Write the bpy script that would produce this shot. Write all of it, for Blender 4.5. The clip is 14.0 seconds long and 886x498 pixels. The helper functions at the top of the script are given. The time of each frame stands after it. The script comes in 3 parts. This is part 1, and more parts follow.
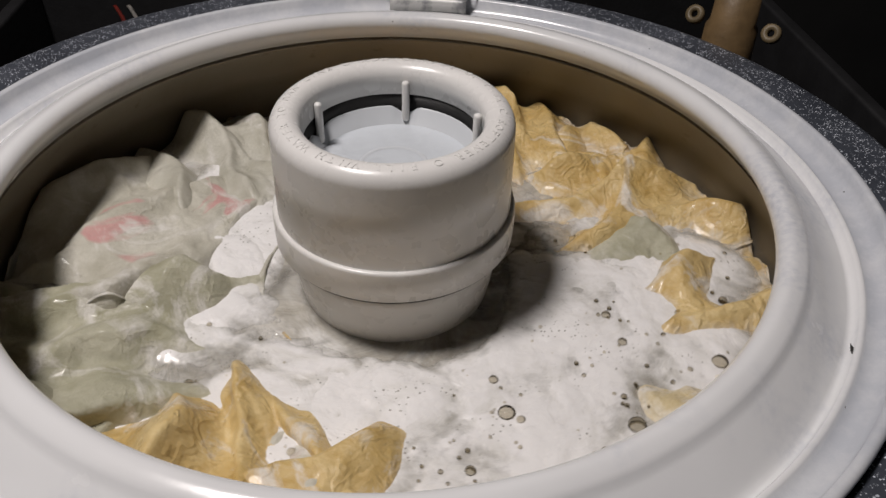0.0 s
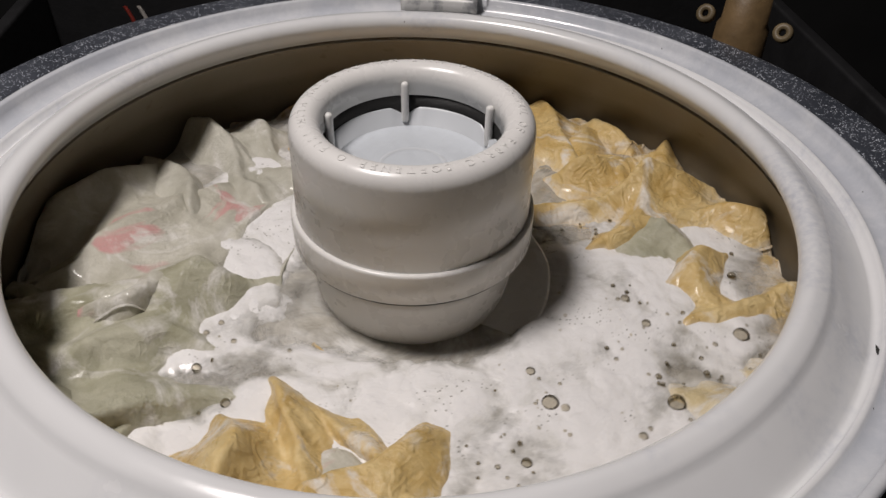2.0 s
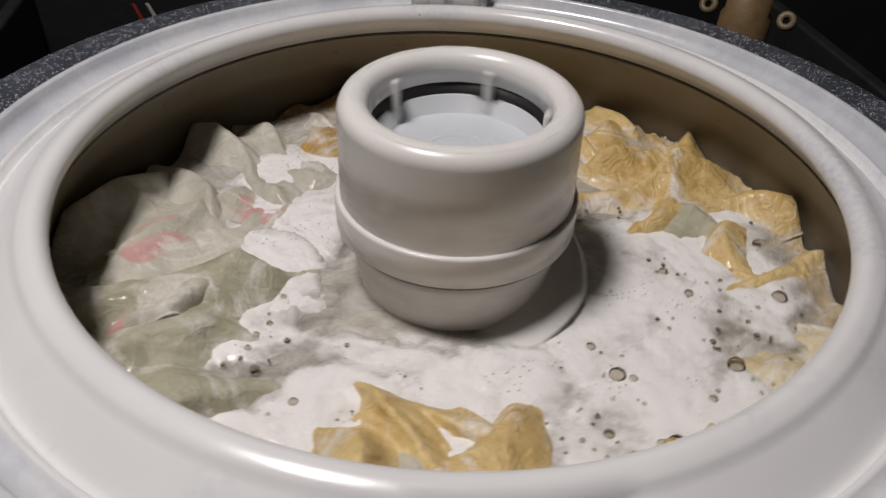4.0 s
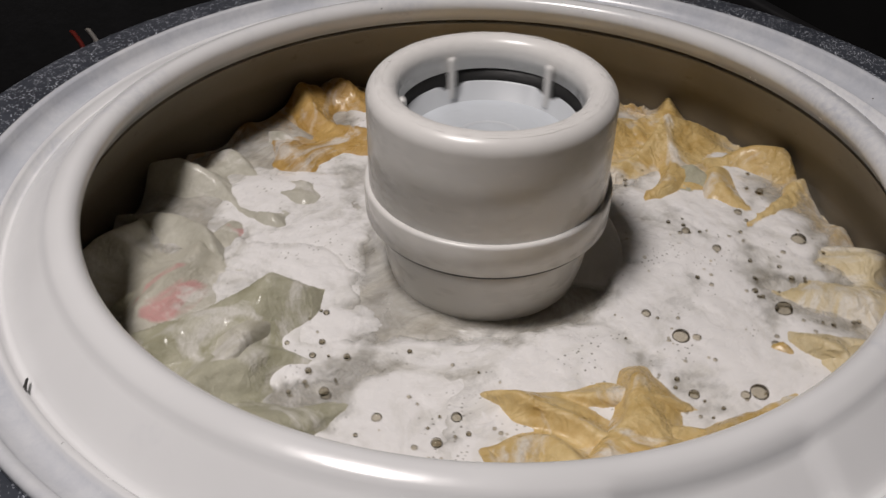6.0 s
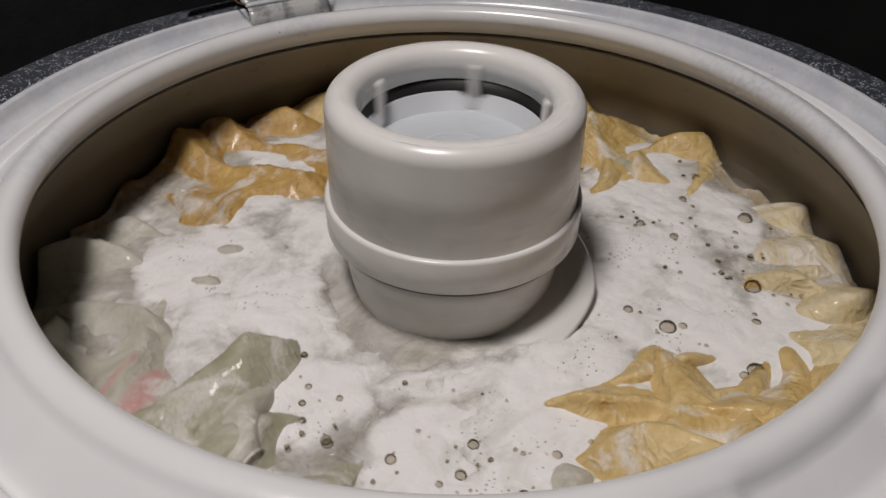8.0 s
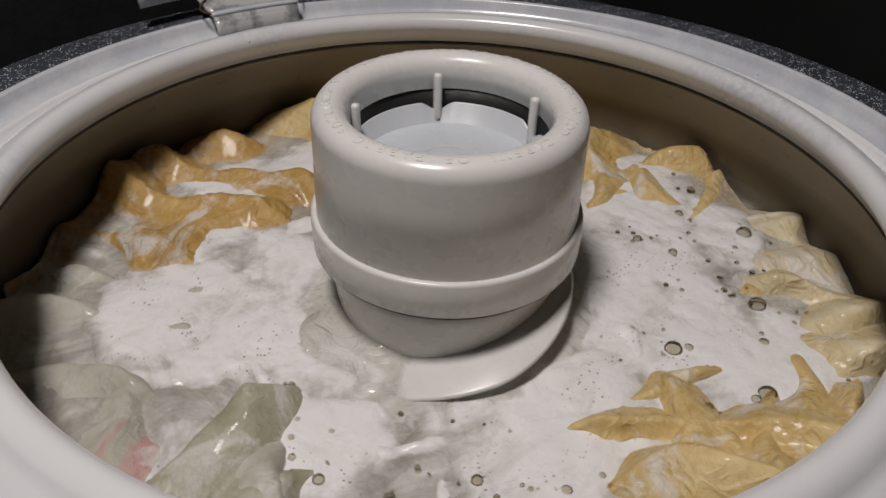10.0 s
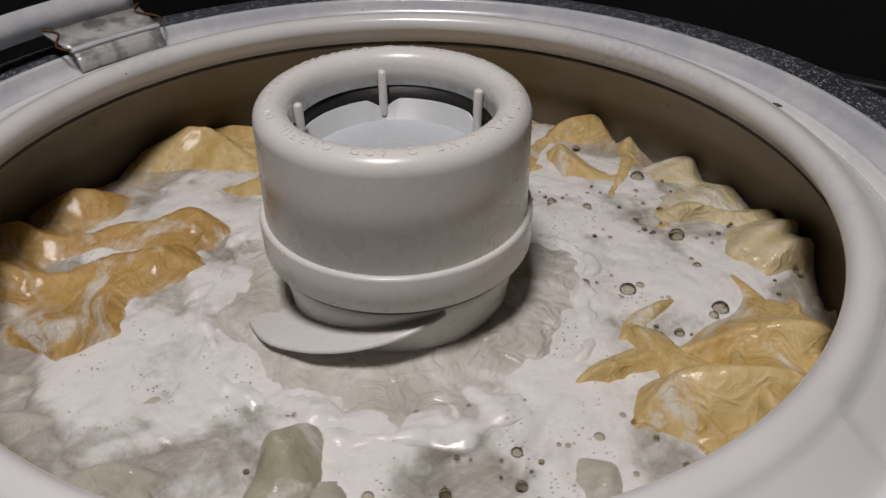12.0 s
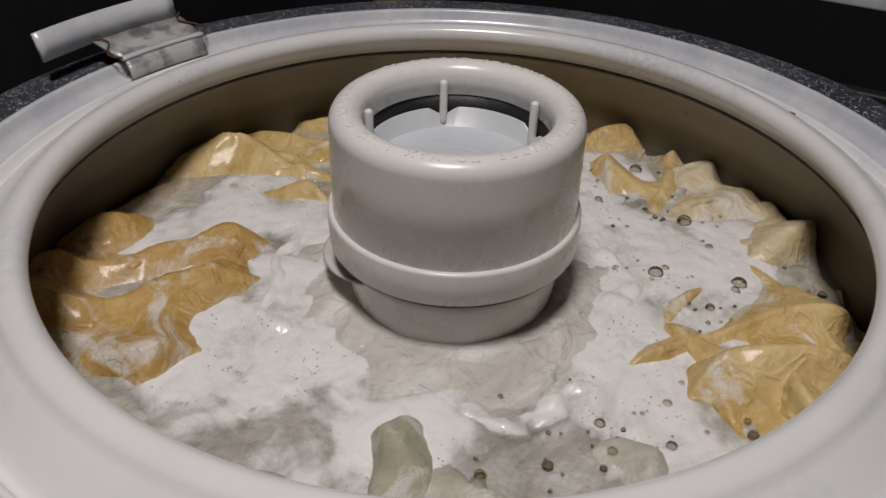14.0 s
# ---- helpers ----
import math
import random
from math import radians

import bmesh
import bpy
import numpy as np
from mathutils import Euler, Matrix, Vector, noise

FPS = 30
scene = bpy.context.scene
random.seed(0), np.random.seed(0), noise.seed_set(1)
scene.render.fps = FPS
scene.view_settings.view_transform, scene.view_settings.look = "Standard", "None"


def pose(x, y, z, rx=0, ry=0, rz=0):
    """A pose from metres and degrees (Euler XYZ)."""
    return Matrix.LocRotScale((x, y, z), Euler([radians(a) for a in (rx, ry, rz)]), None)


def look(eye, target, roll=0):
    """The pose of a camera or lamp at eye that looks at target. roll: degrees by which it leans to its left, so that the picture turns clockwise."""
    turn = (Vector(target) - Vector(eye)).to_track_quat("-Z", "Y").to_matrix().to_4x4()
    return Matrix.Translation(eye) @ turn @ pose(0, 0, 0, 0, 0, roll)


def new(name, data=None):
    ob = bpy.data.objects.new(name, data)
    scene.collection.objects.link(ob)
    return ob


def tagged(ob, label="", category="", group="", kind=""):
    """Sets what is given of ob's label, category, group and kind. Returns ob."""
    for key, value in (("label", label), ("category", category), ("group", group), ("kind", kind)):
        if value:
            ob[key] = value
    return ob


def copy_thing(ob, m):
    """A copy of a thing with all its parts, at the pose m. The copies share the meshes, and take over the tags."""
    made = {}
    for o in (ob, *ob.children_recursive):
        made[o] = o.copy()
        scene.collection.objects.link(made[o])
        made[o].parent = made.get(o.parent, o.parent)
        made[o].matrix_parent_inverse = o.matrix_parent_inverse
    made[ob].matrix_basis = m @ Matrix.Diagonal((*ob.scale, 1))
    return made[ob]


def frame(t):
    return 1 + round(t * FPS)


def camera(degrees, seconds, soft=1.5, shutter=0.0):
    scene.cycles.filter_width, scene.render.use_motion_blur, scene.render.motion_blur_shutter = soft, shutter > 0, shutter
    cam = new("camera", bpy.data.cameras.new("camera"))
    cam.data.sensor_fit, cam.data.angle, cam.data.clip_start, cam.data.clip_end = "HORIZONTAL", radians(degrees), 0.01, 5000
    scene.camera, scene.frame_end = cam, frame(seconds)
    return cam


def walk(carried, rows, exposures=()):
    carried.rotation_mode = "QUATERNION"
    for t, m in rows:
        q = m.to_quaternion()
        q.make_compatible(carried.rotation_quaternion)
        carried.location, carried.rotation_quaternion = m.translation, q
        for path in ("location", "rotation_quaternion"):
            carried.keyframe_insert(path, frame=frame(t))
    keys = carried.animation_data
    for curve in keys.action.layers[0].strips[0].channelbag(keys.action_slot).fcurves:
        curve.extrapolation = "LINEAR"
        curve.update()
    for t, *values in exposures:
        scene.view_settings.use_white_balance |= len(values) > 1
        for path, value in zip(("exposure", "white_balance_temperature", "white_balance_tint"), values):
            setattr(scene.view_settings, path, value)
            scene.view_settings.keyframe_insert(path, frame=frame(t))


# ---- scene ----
cam = camera(58.49, 14.0, soft=1.5, shutter=0.5)
# the tub's axis is the z axis, and the ring's inner edge lies at z = 0
PATH = [
    (0.0, -0.0, -0.4314, 0.2844, 51.22, -1.21, -3.87),
    (0.5, -0.0044, -0.429, 0.2859, 51.03, -0.99, -3.91),
    (1.0, -0.0123, -0.4249, 0.2863, 50.67, -1.42, -4.11),
    (1.5, -0.0035, -0.4294, 0.275, 51.66, -1.14, -3.49),
    (2.0, -0.0152, -0.4276, 0.2848, 51.1, -1.24, -4.27),
    (2.5, -0.0181, -0.4297, 0.2821, 51.2, -1.08, -4.36),
    (3.0, -0.0222, -0.4268, 0.2791, 51.88, -0.68, -4.79),
    (3.5, -0.024, -0.4313, 0.2752, 52.4, -0.42, -5.24),
    (4.0, -0.0757, -0.4296, 0.2685, 52.04, -1.84, -8.03),
    (6.5, -0.1877, -0.3836, 0.2538, 52.08, -0.18, -23.64),
    (7.0, -0.2019, -0.3722, 0.2452, 52.62, -0.46, -27.0),
    (7.5, -0.2158, -0.3527, 0.241, 53.03, 0.99, -31.65),
    (8.0, -0.2503, -0.333, 0.2458, 53.2, -0.59, -36.01),
    (10.5, -0.2592, -0.2829, 0.2289, 54.23, -1.05, -41.9),
    (11.0, -0.2852, -0.2646, 0.2252, 54.44, 0.31, -47.51),
    (11.5, -0.2975, -0.2552, 0.2279, 54.01, 0.15, -52.32),
    (12.0, -0.3141, -0.2407, 0.2276, 54.55, 0.1, -56.76),
    (12.5, -0.3281, -0.2172, 0.2294, 54.54, -0.22, -59.61),
    (13.0, -0.3342, -0.216, 0.2255, 55.17, -0.3, -59.69),
    (13.5, -0.3577, -0.1984, 0.2389, 54.59, -1.33, -60.75),
    (14.0, -0.369, -0.2077, 0.2467, 54.55, -1.21, -59.06),
]
AXIS = (0.0034, 0.0004)  # where the agitator's axis stands


def path_rows():
    return [(r[0], pose(*r[1:])) for r in PATH]


EXPOSURE = [(0.0, 0.0), (4.2, 0.0), (7.0, -0.18), (14.0, -0.31)]
walk(cam, path_rows(), EXPOSURE)

# ---- light: one lamp above the tub in a dark laundry room ----
world = bpy.data.worlds.new("room")
scene.world = world
world.use_nodes = True
world.node_tree.nodes["Background"].inputs[0].default_value = (0.9, 0.95, 1.0, 1)
world.node_tree.nodes["Background"].inputs[1].default_value = 0.04
lamp_data = bpy.data.lights.new("ceiling_lamp", "AREA")
lamp_data.shape, lamp_data.size, lamp_data.energy, lamp_data.color = "DISK", 0.26, 17.4, (1.0, 0.928, 0.905)
lamp = new("ceiling_lamp", lamp_data)
lamp.matrix_world = look((-0.42, -0.12, 1.28), (0, 0, -0.05))
tagged(lamp, "round ceiling lamp above the open tub", "lamp")


# ---- materials ----
LEVEL = -0.088  # the water's height below the ring
class Nodes:
    """A short way to write node materials."""

    def __init__(self, name):
        self.mat = bpy.data.materials.new(name)
        self.mat.use_nodes = True
        self.tree = self.mat.node_tree
        self.bsdf = self.tree.nodes["Principled BSDF"]
        self.where = self.tree.nodes.new("ShaderNodeTexCoord").outputs["Object"]

    def add(self, kind, **values):
        n = self.tree.nodes.new(kind)
        for k, v in values.items():
            n.inputs[k.replace("_", " ")].default_value = v
        return n

    def link(self, a, b):
        self.tree.links.new(a, b)

    def noise(self, scale, detail=4.0, rough=0.6, distort=0.0, where=None):
        n = self.add("ShaderNodeTexNoise", Scale=scale, Detail=detail, Roughness=rough, Distortion=distort)
        self.link(where or self.where, n.inputs["Vector"])
        return n.outputs["Fac"]

    def spots(self, scale, where=None):
        n = self.add("ShaderNodeTexVoronoi", Scale=scale)
        self.link(where or self.where, n.inputs["Vector"])
        return n

    def ramp(self, fac, *stops):
        n = self.tree.nodes.new("ShaderNodeValToRGB")
        e = n.color_ramp.elements
        while len(e) < len(stops):
            e.new(0.5)
        for el, (p, c) in zip(e, stops):
            el.position = p
            el.color = (*c, 1) if not isinstance(c, (int, float)) else (c, c, c, 1)
        self.link(fac, n.inputs[0])
        return n.outputs[0]

    def mix(self, fac, a, b, mode="MIX"):
        n = self.tree.nodes.new("ShaderNodeMix")
        n.data_type, n.blend_type = "RGBA", mode
        for sock, v in ((n.inputs[0], fac), (n.inputs[6], a), (n.inputs[7], b)):
            if isinstance(v, bpy.types.NodeSocket):
                self.link(v, sock)
            elif isinstance(v, (int, float)):
                sock.default_value = v
            else:
                sock.default_value = (*v, 1)
        return n.outputs[2]

    def bump(self, height, strength, distance):
        n = self.add("ShaderNodeBump", Strength=strength, Distance=distance)
        self.link(height, n.inputs["Height"])
        self.link(n.outputs[0], self.bsdf.inputs["Normal"])

    def radius(self):
        """How far a place lies from the thing's upright axis."""
        flat = self.tree.nodes.new("ShaderNodeVectorMath")
        flat.operation = "MULTIPLY"
        flat.inputs[1].default_value = (1, 1, 0)
        self.link(self.where, flat.inputs[0])
        size = self.tree.nodes.new("ShaderNodeVectorMath")
        size.operation = "LENGTH"
        self.link(flat.outputs[0], size.inputs[0])
        return size.outputs["Value"]

    def put(self, **values):
        for k, v in values.items():
            sock = self.bsdf.inputs[k.replace("_", " ")]
            if isinstance(v, bpy.types.NodeSocket):
                self.link(v, sock)
            elif isinstance(v, tuple) and len(v) == 3:
                sock.default_value = (*v, 1)
            else:
                sock.default_value = v
        return self.mat


def enamel():
    n = Nodes("white_enamel")
    tone = n.ramp(n.noise(9, 3), (0.3, (0.66, 0.665, 0.67)), (0.75, (0.73, 0.735, 0.74)))
    # bluish scuffing where the coat has worn thin, in patches
    worn = n.ramp(n.noise(6, 5, 0.7), (0.52, 0.0), (0.68, 1.0))
    grain = n.ramp(n.noise(240, 4), (0.30, 0.0), (0.70, 1.0))
    both = n.mix(1.0, worn, grain, "MULTIPLY")
    colour = n.mix(both, tone, (0.50, 0.52, 0.57))
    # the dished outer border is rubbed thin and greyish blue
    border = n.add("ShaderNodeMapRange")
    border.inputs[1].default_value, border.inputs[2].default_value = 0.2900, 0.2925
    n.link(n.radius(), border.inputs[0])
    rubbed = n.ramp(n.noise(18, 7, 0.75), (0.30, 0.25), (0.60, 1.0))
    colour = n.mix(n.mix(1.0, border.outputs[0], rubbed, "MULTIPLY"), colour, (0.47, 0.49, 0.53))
    specks = n.ramp(n.spots(70).outputs["Distance"], (0.035, 1.0), (0.05, 0.0))
    few = n.ramp(n.noise(33, 1), (0.66, 0.0), (0.68, 1.0))
    colour = n.mix(n.mix(1.0, specks, few, "MULTIPLY"), colour, (0.05, 0.045, 0.04))
    n.bump(n.noise(60, 3), 0.05, 0.002)
    return n.put(Base_Color=colour, Roughness=n.ramp(n.noise(25, 4), (0.3, 0.16), (0.8, 0.30)), Coat_Weight=0.2)


def plastic(name, colour, rough=0.3):
    n = Nodes(name)
    c = n.mix(n.ramp(n.noise(30, 4), (0.4, 0.0), (0.8, 0.35)), colour, tuple(v * 0.86 for v in colour))
    n.bump(n.noise(260, 3), 0.04, 0.001)
    return n.put(Base_Color=c, Roughness=n.ramp(n.noise(50, 3), (0.3, rough * 0.85), (0.8, rough * 1.3)))


def speckled():
    n = Nodes("speckled_enamel")
    dark = n.ramp(n.noise(14, 4), (0.3, (0.030, 0.034, 0.043)), (0.8, (0.065, 0.072, 0.088)))
    small = n.ramp(n.spots(640).outputs["Distance"], (0.24, 1.0), (0.36, 0.0))
    pick = n.ramp(n.noise(240, 2), (0.46, 0.0), (0.56, 1.0))
    c = n.mix(n.mix(1.0, small, pick, "MULTIPLY"), dark, (0.62, 0.66, 0.72))
    big = n.ramp(n.spots(150).outputs["Distance"], (0.09, 0.8), (0.14, 0.0))
    c = n.mix(big, c, (0.5, 0.54, 0.6))
    n.bump(n.noise(300, 2), 0.15, 0.001)
    return n.put(Base_Color=c, Roughness=0.34)


def basket_wall():
    n = Nodes("stained_shaded_basket_enamel")
    c = n.ramp(n.noise(5, 5), (0.3, (0.20, 0.175, 0.13)), (0.75, (0.31, 0.275, 0.22)))
    spots = n.ramp(n.noise(70, 3), (0.62, 0.0), (0.75, 0.5))
    c = n.mix(spots, c, (0.12, 0.09, 0.06))
    # lower wall coloured darker for shade near the water, with a ragged upper edge
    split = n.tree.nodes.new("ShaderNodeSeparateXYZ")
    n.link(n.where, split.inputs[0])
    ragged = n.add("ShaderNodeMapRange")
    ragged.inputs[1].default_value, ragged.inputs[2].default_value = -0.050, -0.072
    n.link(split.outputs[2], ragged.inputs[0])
    low_shade = n.ramp(n.mix(0.35, ragged.outputs[0], n.noise(22, 6)), (0.32, 0.0), (0.62, 0.6))
    return n.put(Base_Color=n.mix(low_shade, c, (0.13, 0.10, 0.058)), Roughness=0.42)


def cloth_mat(name, low, high, stain=None, wet=0.3, pile=0.0):
    n = Nodes(name)
    c = n.ramp(n.noise(30, 7, 0.65, 0.6), (0.30, low), (0.70, high))
    if stain:
        s = n.ramp(n.noise(15, 3, 0.5, 1.0), (0.60, 0.0), (0.645, 0.9))
        c = n.mix(s, c, stain)
    # suds that cling to the cloth in patches, thickest where it dips into the water
    film = n.ramp(n.noise(17, 6, 0.62, 1.4), (0.54, 0.0), (0.64, 0.80))
    c = n.mix(film, c, (0.74, 0.72, 0.68))
    split = n.tree.nodes.new("ShaderNodeSeparateXYZ")
    n.link(n.where, split.inputs[0])
    level = n.add("ShaderNodeMapRange")
    level.inputs[1].default_value, level.inputs[2].default_value = LEVEL + 0.004, LEVEL - 0.002
    n.link(split.outputs[2], level.inputs[0])
    broken = n.ramp(n.noise(38, 6, 0.65, 1.5), (0.40, 0.0), (0.60, 0.65))
    c = n.mix(n.mix(1.0, level.outputs[0], broken, "MULTIPLY"), c, (0.74, 0.725, 0.69))
    weave = n.noise(1100 if pile else 1500, 3, 0.7)
    creases = n.mix(0.5, n.ramp(n.noise(24, 2, 0.5, 1.2), (0.36, 0.0), (0.50, 1.0), (0.64, 0.0)),
                    n.ramp(n.noise(58, 2, 0.5, 1.0), (0.38, 0.0), (0.50, 1.0), (0.62, 0.0)))
    n.bump(n.mix(0.50 if pile else 0.75, weave, creases), 0.7, 0.0022)
    c = n.mix(n.ramp(n.noise(420, 3, 0.7), (0.38, 0.22), (0.60, 0.0)), c, low)
    return n.put(Base_Color=c, Roughness=n.ramp(n.noise(60, 3), (0.4, wet), (0.7, wet + 0.25)), Coat_Weight=0.12, Coat_Roughness=0.12)


def foam_mat():
    """Foam: grey and see-through where it is thin, white where it stands thick."""
    n = Nodes("soap_foam")
    split = n.tree.nodes.new("ShaderNodeSeparateXYZ")
    n.link(n.where, split.inputs[0])
    thick = n.add("ShaderNodeMapRange")
    thick.inputs[1].default_value, thick.inputs[2].default_value = LEVEL - 0.0005, LEVEL + 0.0036
    n.link(split.outputs[2], thick.inputs[0])
    streak = n.noise(15, 10, 0.66, 2.6)
    both = n.mix(0.70, thick.outputs[0], streak)
    c = n.ramp(both, (0.30, (0.36, 0.34, 0.29)), (0.41, (0.54, 0.525, 0.485)), (0.51, (0.70, 0.69, 0.665)), (0.63, (0.81, 0.80, 0.79)))
    pits = n.ramp(n.spots(300).outputs["Distance"], (0.16, 1.0), (0.26, 0.0))
    pick = n.ramp(n.noise(40, 3), (0.56, 0.0), (0.64, 0.8))
    c = n.mix(n.mix(1.0, pits, pick, "MULTIPLY"), c, (0.16, 0.145, 0.115))
    # the rafts thin out into lace at their borders
    lace = n.mix(0.50, thick.outputs[0], n.noise(70, 8, 0.7, 1.5))
    n.bump(n.noise(55, 5, 0.55, 0.8), 0.4, 0.004)
    return n.put(Base_Color=c, Alpha=n.ramp(lace, (0.24, 0.0), (0.42, 0.65), (0.60, 1.0)), Roughness=n.ramp(n.noise(40, 3), (0.4, 0.14), (0.62, 0.5)), Coat_Weight=0.25, Coat_Roughness=0.08)


def suds_mat():
    """The water's milky skin: thin and clear in places, thick with suds elsewhere; cleared along the wall, where dark
    depths imitate shade.
    """
    n = Nodes("milky_suds_skin")
    swirl = n.noise(11, 9, 0.66, 2.4)
    c = n.ramp(swirl, (0.36, (0.38, 0.355, 0.30)), (0.50, (0.53, 0.51, 0.46)), (0.64, (0.72, 0.71, 0.68)))
    veil = n.ramp(n.noise(14, 9, 0.68, 1.8), (0.36, 0.36), (0.50, 0.62), (0.62, 0.96))
    inside = n.add("ShaderNodeMapRange")
    inside.inputs[1].default_value, inside.inputs[2].default_value = 0.270, 0.238
    inside.inputs[3].default_value = 0.06
    n.link(n.radius(), inside.inputs[0])
    n.bump(n.noise(42, 4, 0.5, 1.0), 0.8, 0.007)
    return n.put(Base_Color=c, Alpha=n.mix(1.0, veil, inside.outputs[0], "MULTIPLY"), Roughness=0.09, IOR=1.33)


def murk_mat():
    n = Nodes("murky_depths")
    return n.put(Base_Color=n.ramp(n.noise(9, 6), (0.3, (0.11, 0.09, 0.055)), (0.7, (0.22, 0.195, 0.14))), Roughness=0.4)


def water_mat():
    n = Nodes("churned_grey_water")
    swirl = n.noise(12, 8, 0.62, 2.4)
    c = n.ramp(swirl, (0.34, (0.48, 0.465, 0.415)), (0.54, (0.60, 0.585, 0.54)), (0.66, (0.74, 0.73, 0.70)))
    rim = n.mix(0.12, n.radius(), n.noise(26, 7, 0.65, 1.5))
    n.bump(n.noise(62, 3, 0.5, 1.2), 0.8, 0.008)
    return n.put(Base_Color=c, Alpha=n.ramp(rim, (0.160, 1.0), (0.184, 0.0)), Roughness=0.06, IOR=1.36)


def bubble_mat():
    n = Nodes("soap_bubble_film")
    clear = n.tree.nodes.new("ShaderNodeBsdfTransparent")
    clear.inputs[0].default_value = (0.80, 0.77, 0.70, 1)
    gloss = n.add("ShaderNodeBsdfGlossy", Roughness=0.02)
    edge = n.add("ShaderNodeFresnel", IOR=1.33)
    mix = n.tree.nodes.new("ShaderNodeMixShader")
    n.link(edge.outputs[0], mix.inputs[0])
    n.link(clear.outputs[0], mix.inputs[1])
    n.link(gloss.outputs[0], mix.inputs[2])
    n.link(mix.outputs[0], n.tree.nodes["Material Output"].inputs[0])
    return n.mat


def metal_mat():
    n = Nodes("painted_steel_clip")
    c = n.mix(n.ramp(n.noise(45, 5), (0.5, 0.0), (0.62, 0.8)), (0.50, 0.50, 0.49), (0.15, 0.155, 0.165))
    return n.put(Base_Color=c, Roughness=0.35, Metallic=0.15)


def plain(name, colour, rough=0.6, grain=40, metal=0.0):
    n = Nodes(name)
    c = n.mix(n.ramp(n.noise(grain, 5), (0.35, 0.0), (0.75, 1.0)), colour, tuple(v * 0.55 for v in colour))
    n.bump(n.noise(grain * 4, 3), 0.2, 0.002)
    return n.put(Base_Color=c, Roughness=rough, Metallic=metal)


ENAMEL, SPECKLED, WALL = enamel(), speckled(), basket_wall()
CAP, CUP = plastic("ivory_plastic", (0.70, 0.69, 0.67), 0.27), plastic("milky_cup_plastic", (0.52, 0.545, 0.57), 0.35)
BLACK = plain("joint_black", (0.012, 0.012, 0.012), 0.5)
YELLOW = cloth_mat("wet_ochre_cotton", (0.49, 0.32, 0.095), (0.74, 0.585, 0.30), None, 0.25)
AMBER = cloth_mat("wet_amber_cotton", (0.36, 0.20, 0.045), (0.62, 0.42, 0.15), None, 0.25)
CREAM = cloth_mat("wet_cream_cotton", (0.52, 0.41, 0.20), (0.73, 0.64, 0.44), None, 0.25)
GREEN = cloth_mat("wet_sage_towel", (0.31, 0.30, 0.20), (0.56, 0.545, 0.43), None, 0.38, 1.0)
GREY = cloth_mat("wet_grey_towel", (0.40, 0.385, 0.31), (0.64, 0.625, 0.55), None, 0.38, 1.0)
PINK = cloth_mat("wet_white_towel_pink_print", (0.42, 0.40, 0.32), (0.66, 0.64, 0.56), (0.60, 0.30, 0.29), 0.38, 1.0)
FOAM, WATER, BUBBLE, CLIP = foam_mat(), water_mat(), bubble_mat(), metal_mat()
SUDS, MURK = suds_mat(), murk_mat()
DARK_STEEL = plain("dark_cabinet_steel", (0.012, 0.012, 0.013), 0.55)
# near-black colour stands in for a room without light
ROOM = plain("near_black_room_wall", (0.02, 0.02, 0.02), 0.9, 4)
BROWN = plain("aged_brown_plastic", (0.20, 0.13, 0.06), 0.5)
RUST = plain("rust", (0.10, 0.045, 0.015), 0.9, 160)


# ---- building helpers ----
def part(name, bm, material, parent, label="", smooth=True):
    me = bpy.data.meshes.new(name)
    bmesh.ops.recalc_face_normals(bm, faces=bm.faces)
    bm.to_mesh(me)
    bm.free()
    for p in me.polygons:
        p.use_smooth = smooth
    me.materials.append(material)
    ob = new(name, me)
    if parent is not None:
        ob.parent = parent
    if label:
        ob["label"] = label
    return ob


def thing(name, label, category, group="", kind=""):
    return tagged(new(name), label, category, group, kind)


def lathe(profile, steps=160, a0=0.0, a1=360.0, closed=False):
    """Turns a profile of (r, z) about the z axis."""
    bm = bmesh.new()
    full = abs(a1 - a0 - 360) < 1e-6
    count = steps if full else steps + 1
    rings = []
    for k in range(count):
        a = radians(a0 + (a1 - a0) * k / steps)
        rings.append([bm.verts.new((r * math.cos(a), r * math.sin(a), z)) for r, z in profile])
    m = len(profile)
    for k in range(steps if full else steps):
        p, q = rings[k], rings[(k + 1) % count]
        for i in range(m if closed else m - 1):
            j = (i + 1) % m
            bm.faces.new((p[i], p[j], q[j], q[i]))
    if not full and closed:
        bm.faces.new(rings[0])
        bm.faces.new(list(reversed(rings[-1])))
    return bm


def arc(cx, cz, r, a0, a1, n=8):
    return [(cx + r * math.cos(radians(a0 + (a1 - a0) * k / n)), cz + r * math.sin(radians(a0 + (a1 - a0) * k / n)))
            for k in range(n + 1)]


def box_bm(x0, x1, y0, y1, z0, z1, bevel=0.0):
    bm = bmesh.new()
    bmesh.ops.create_cube(bm, size=1)
    for v in bm.verts:
        v.co = (x0 + (v.co.x + 0.5) * (x1 - x0), y0 + (v.co.y + 0.5) * (y1 - y0), z0 + (v.co.z + 0.5) * (z1 - z0))
    if bevel:
        bmesh.ops.bevel(bm, geom=bm.edges[:], offset=bevel, segments=3, profile=0.6, affect="EDGES")
    return bm


def turned(bm, m):
    bmesh.ops.transform(bm, matrix=m, verts=bm.verts)
    return bm


def polar(r, deg, z):
    return Vector((r * math.cos(radians(deg)), r * math.sin(radians(deg)), z))


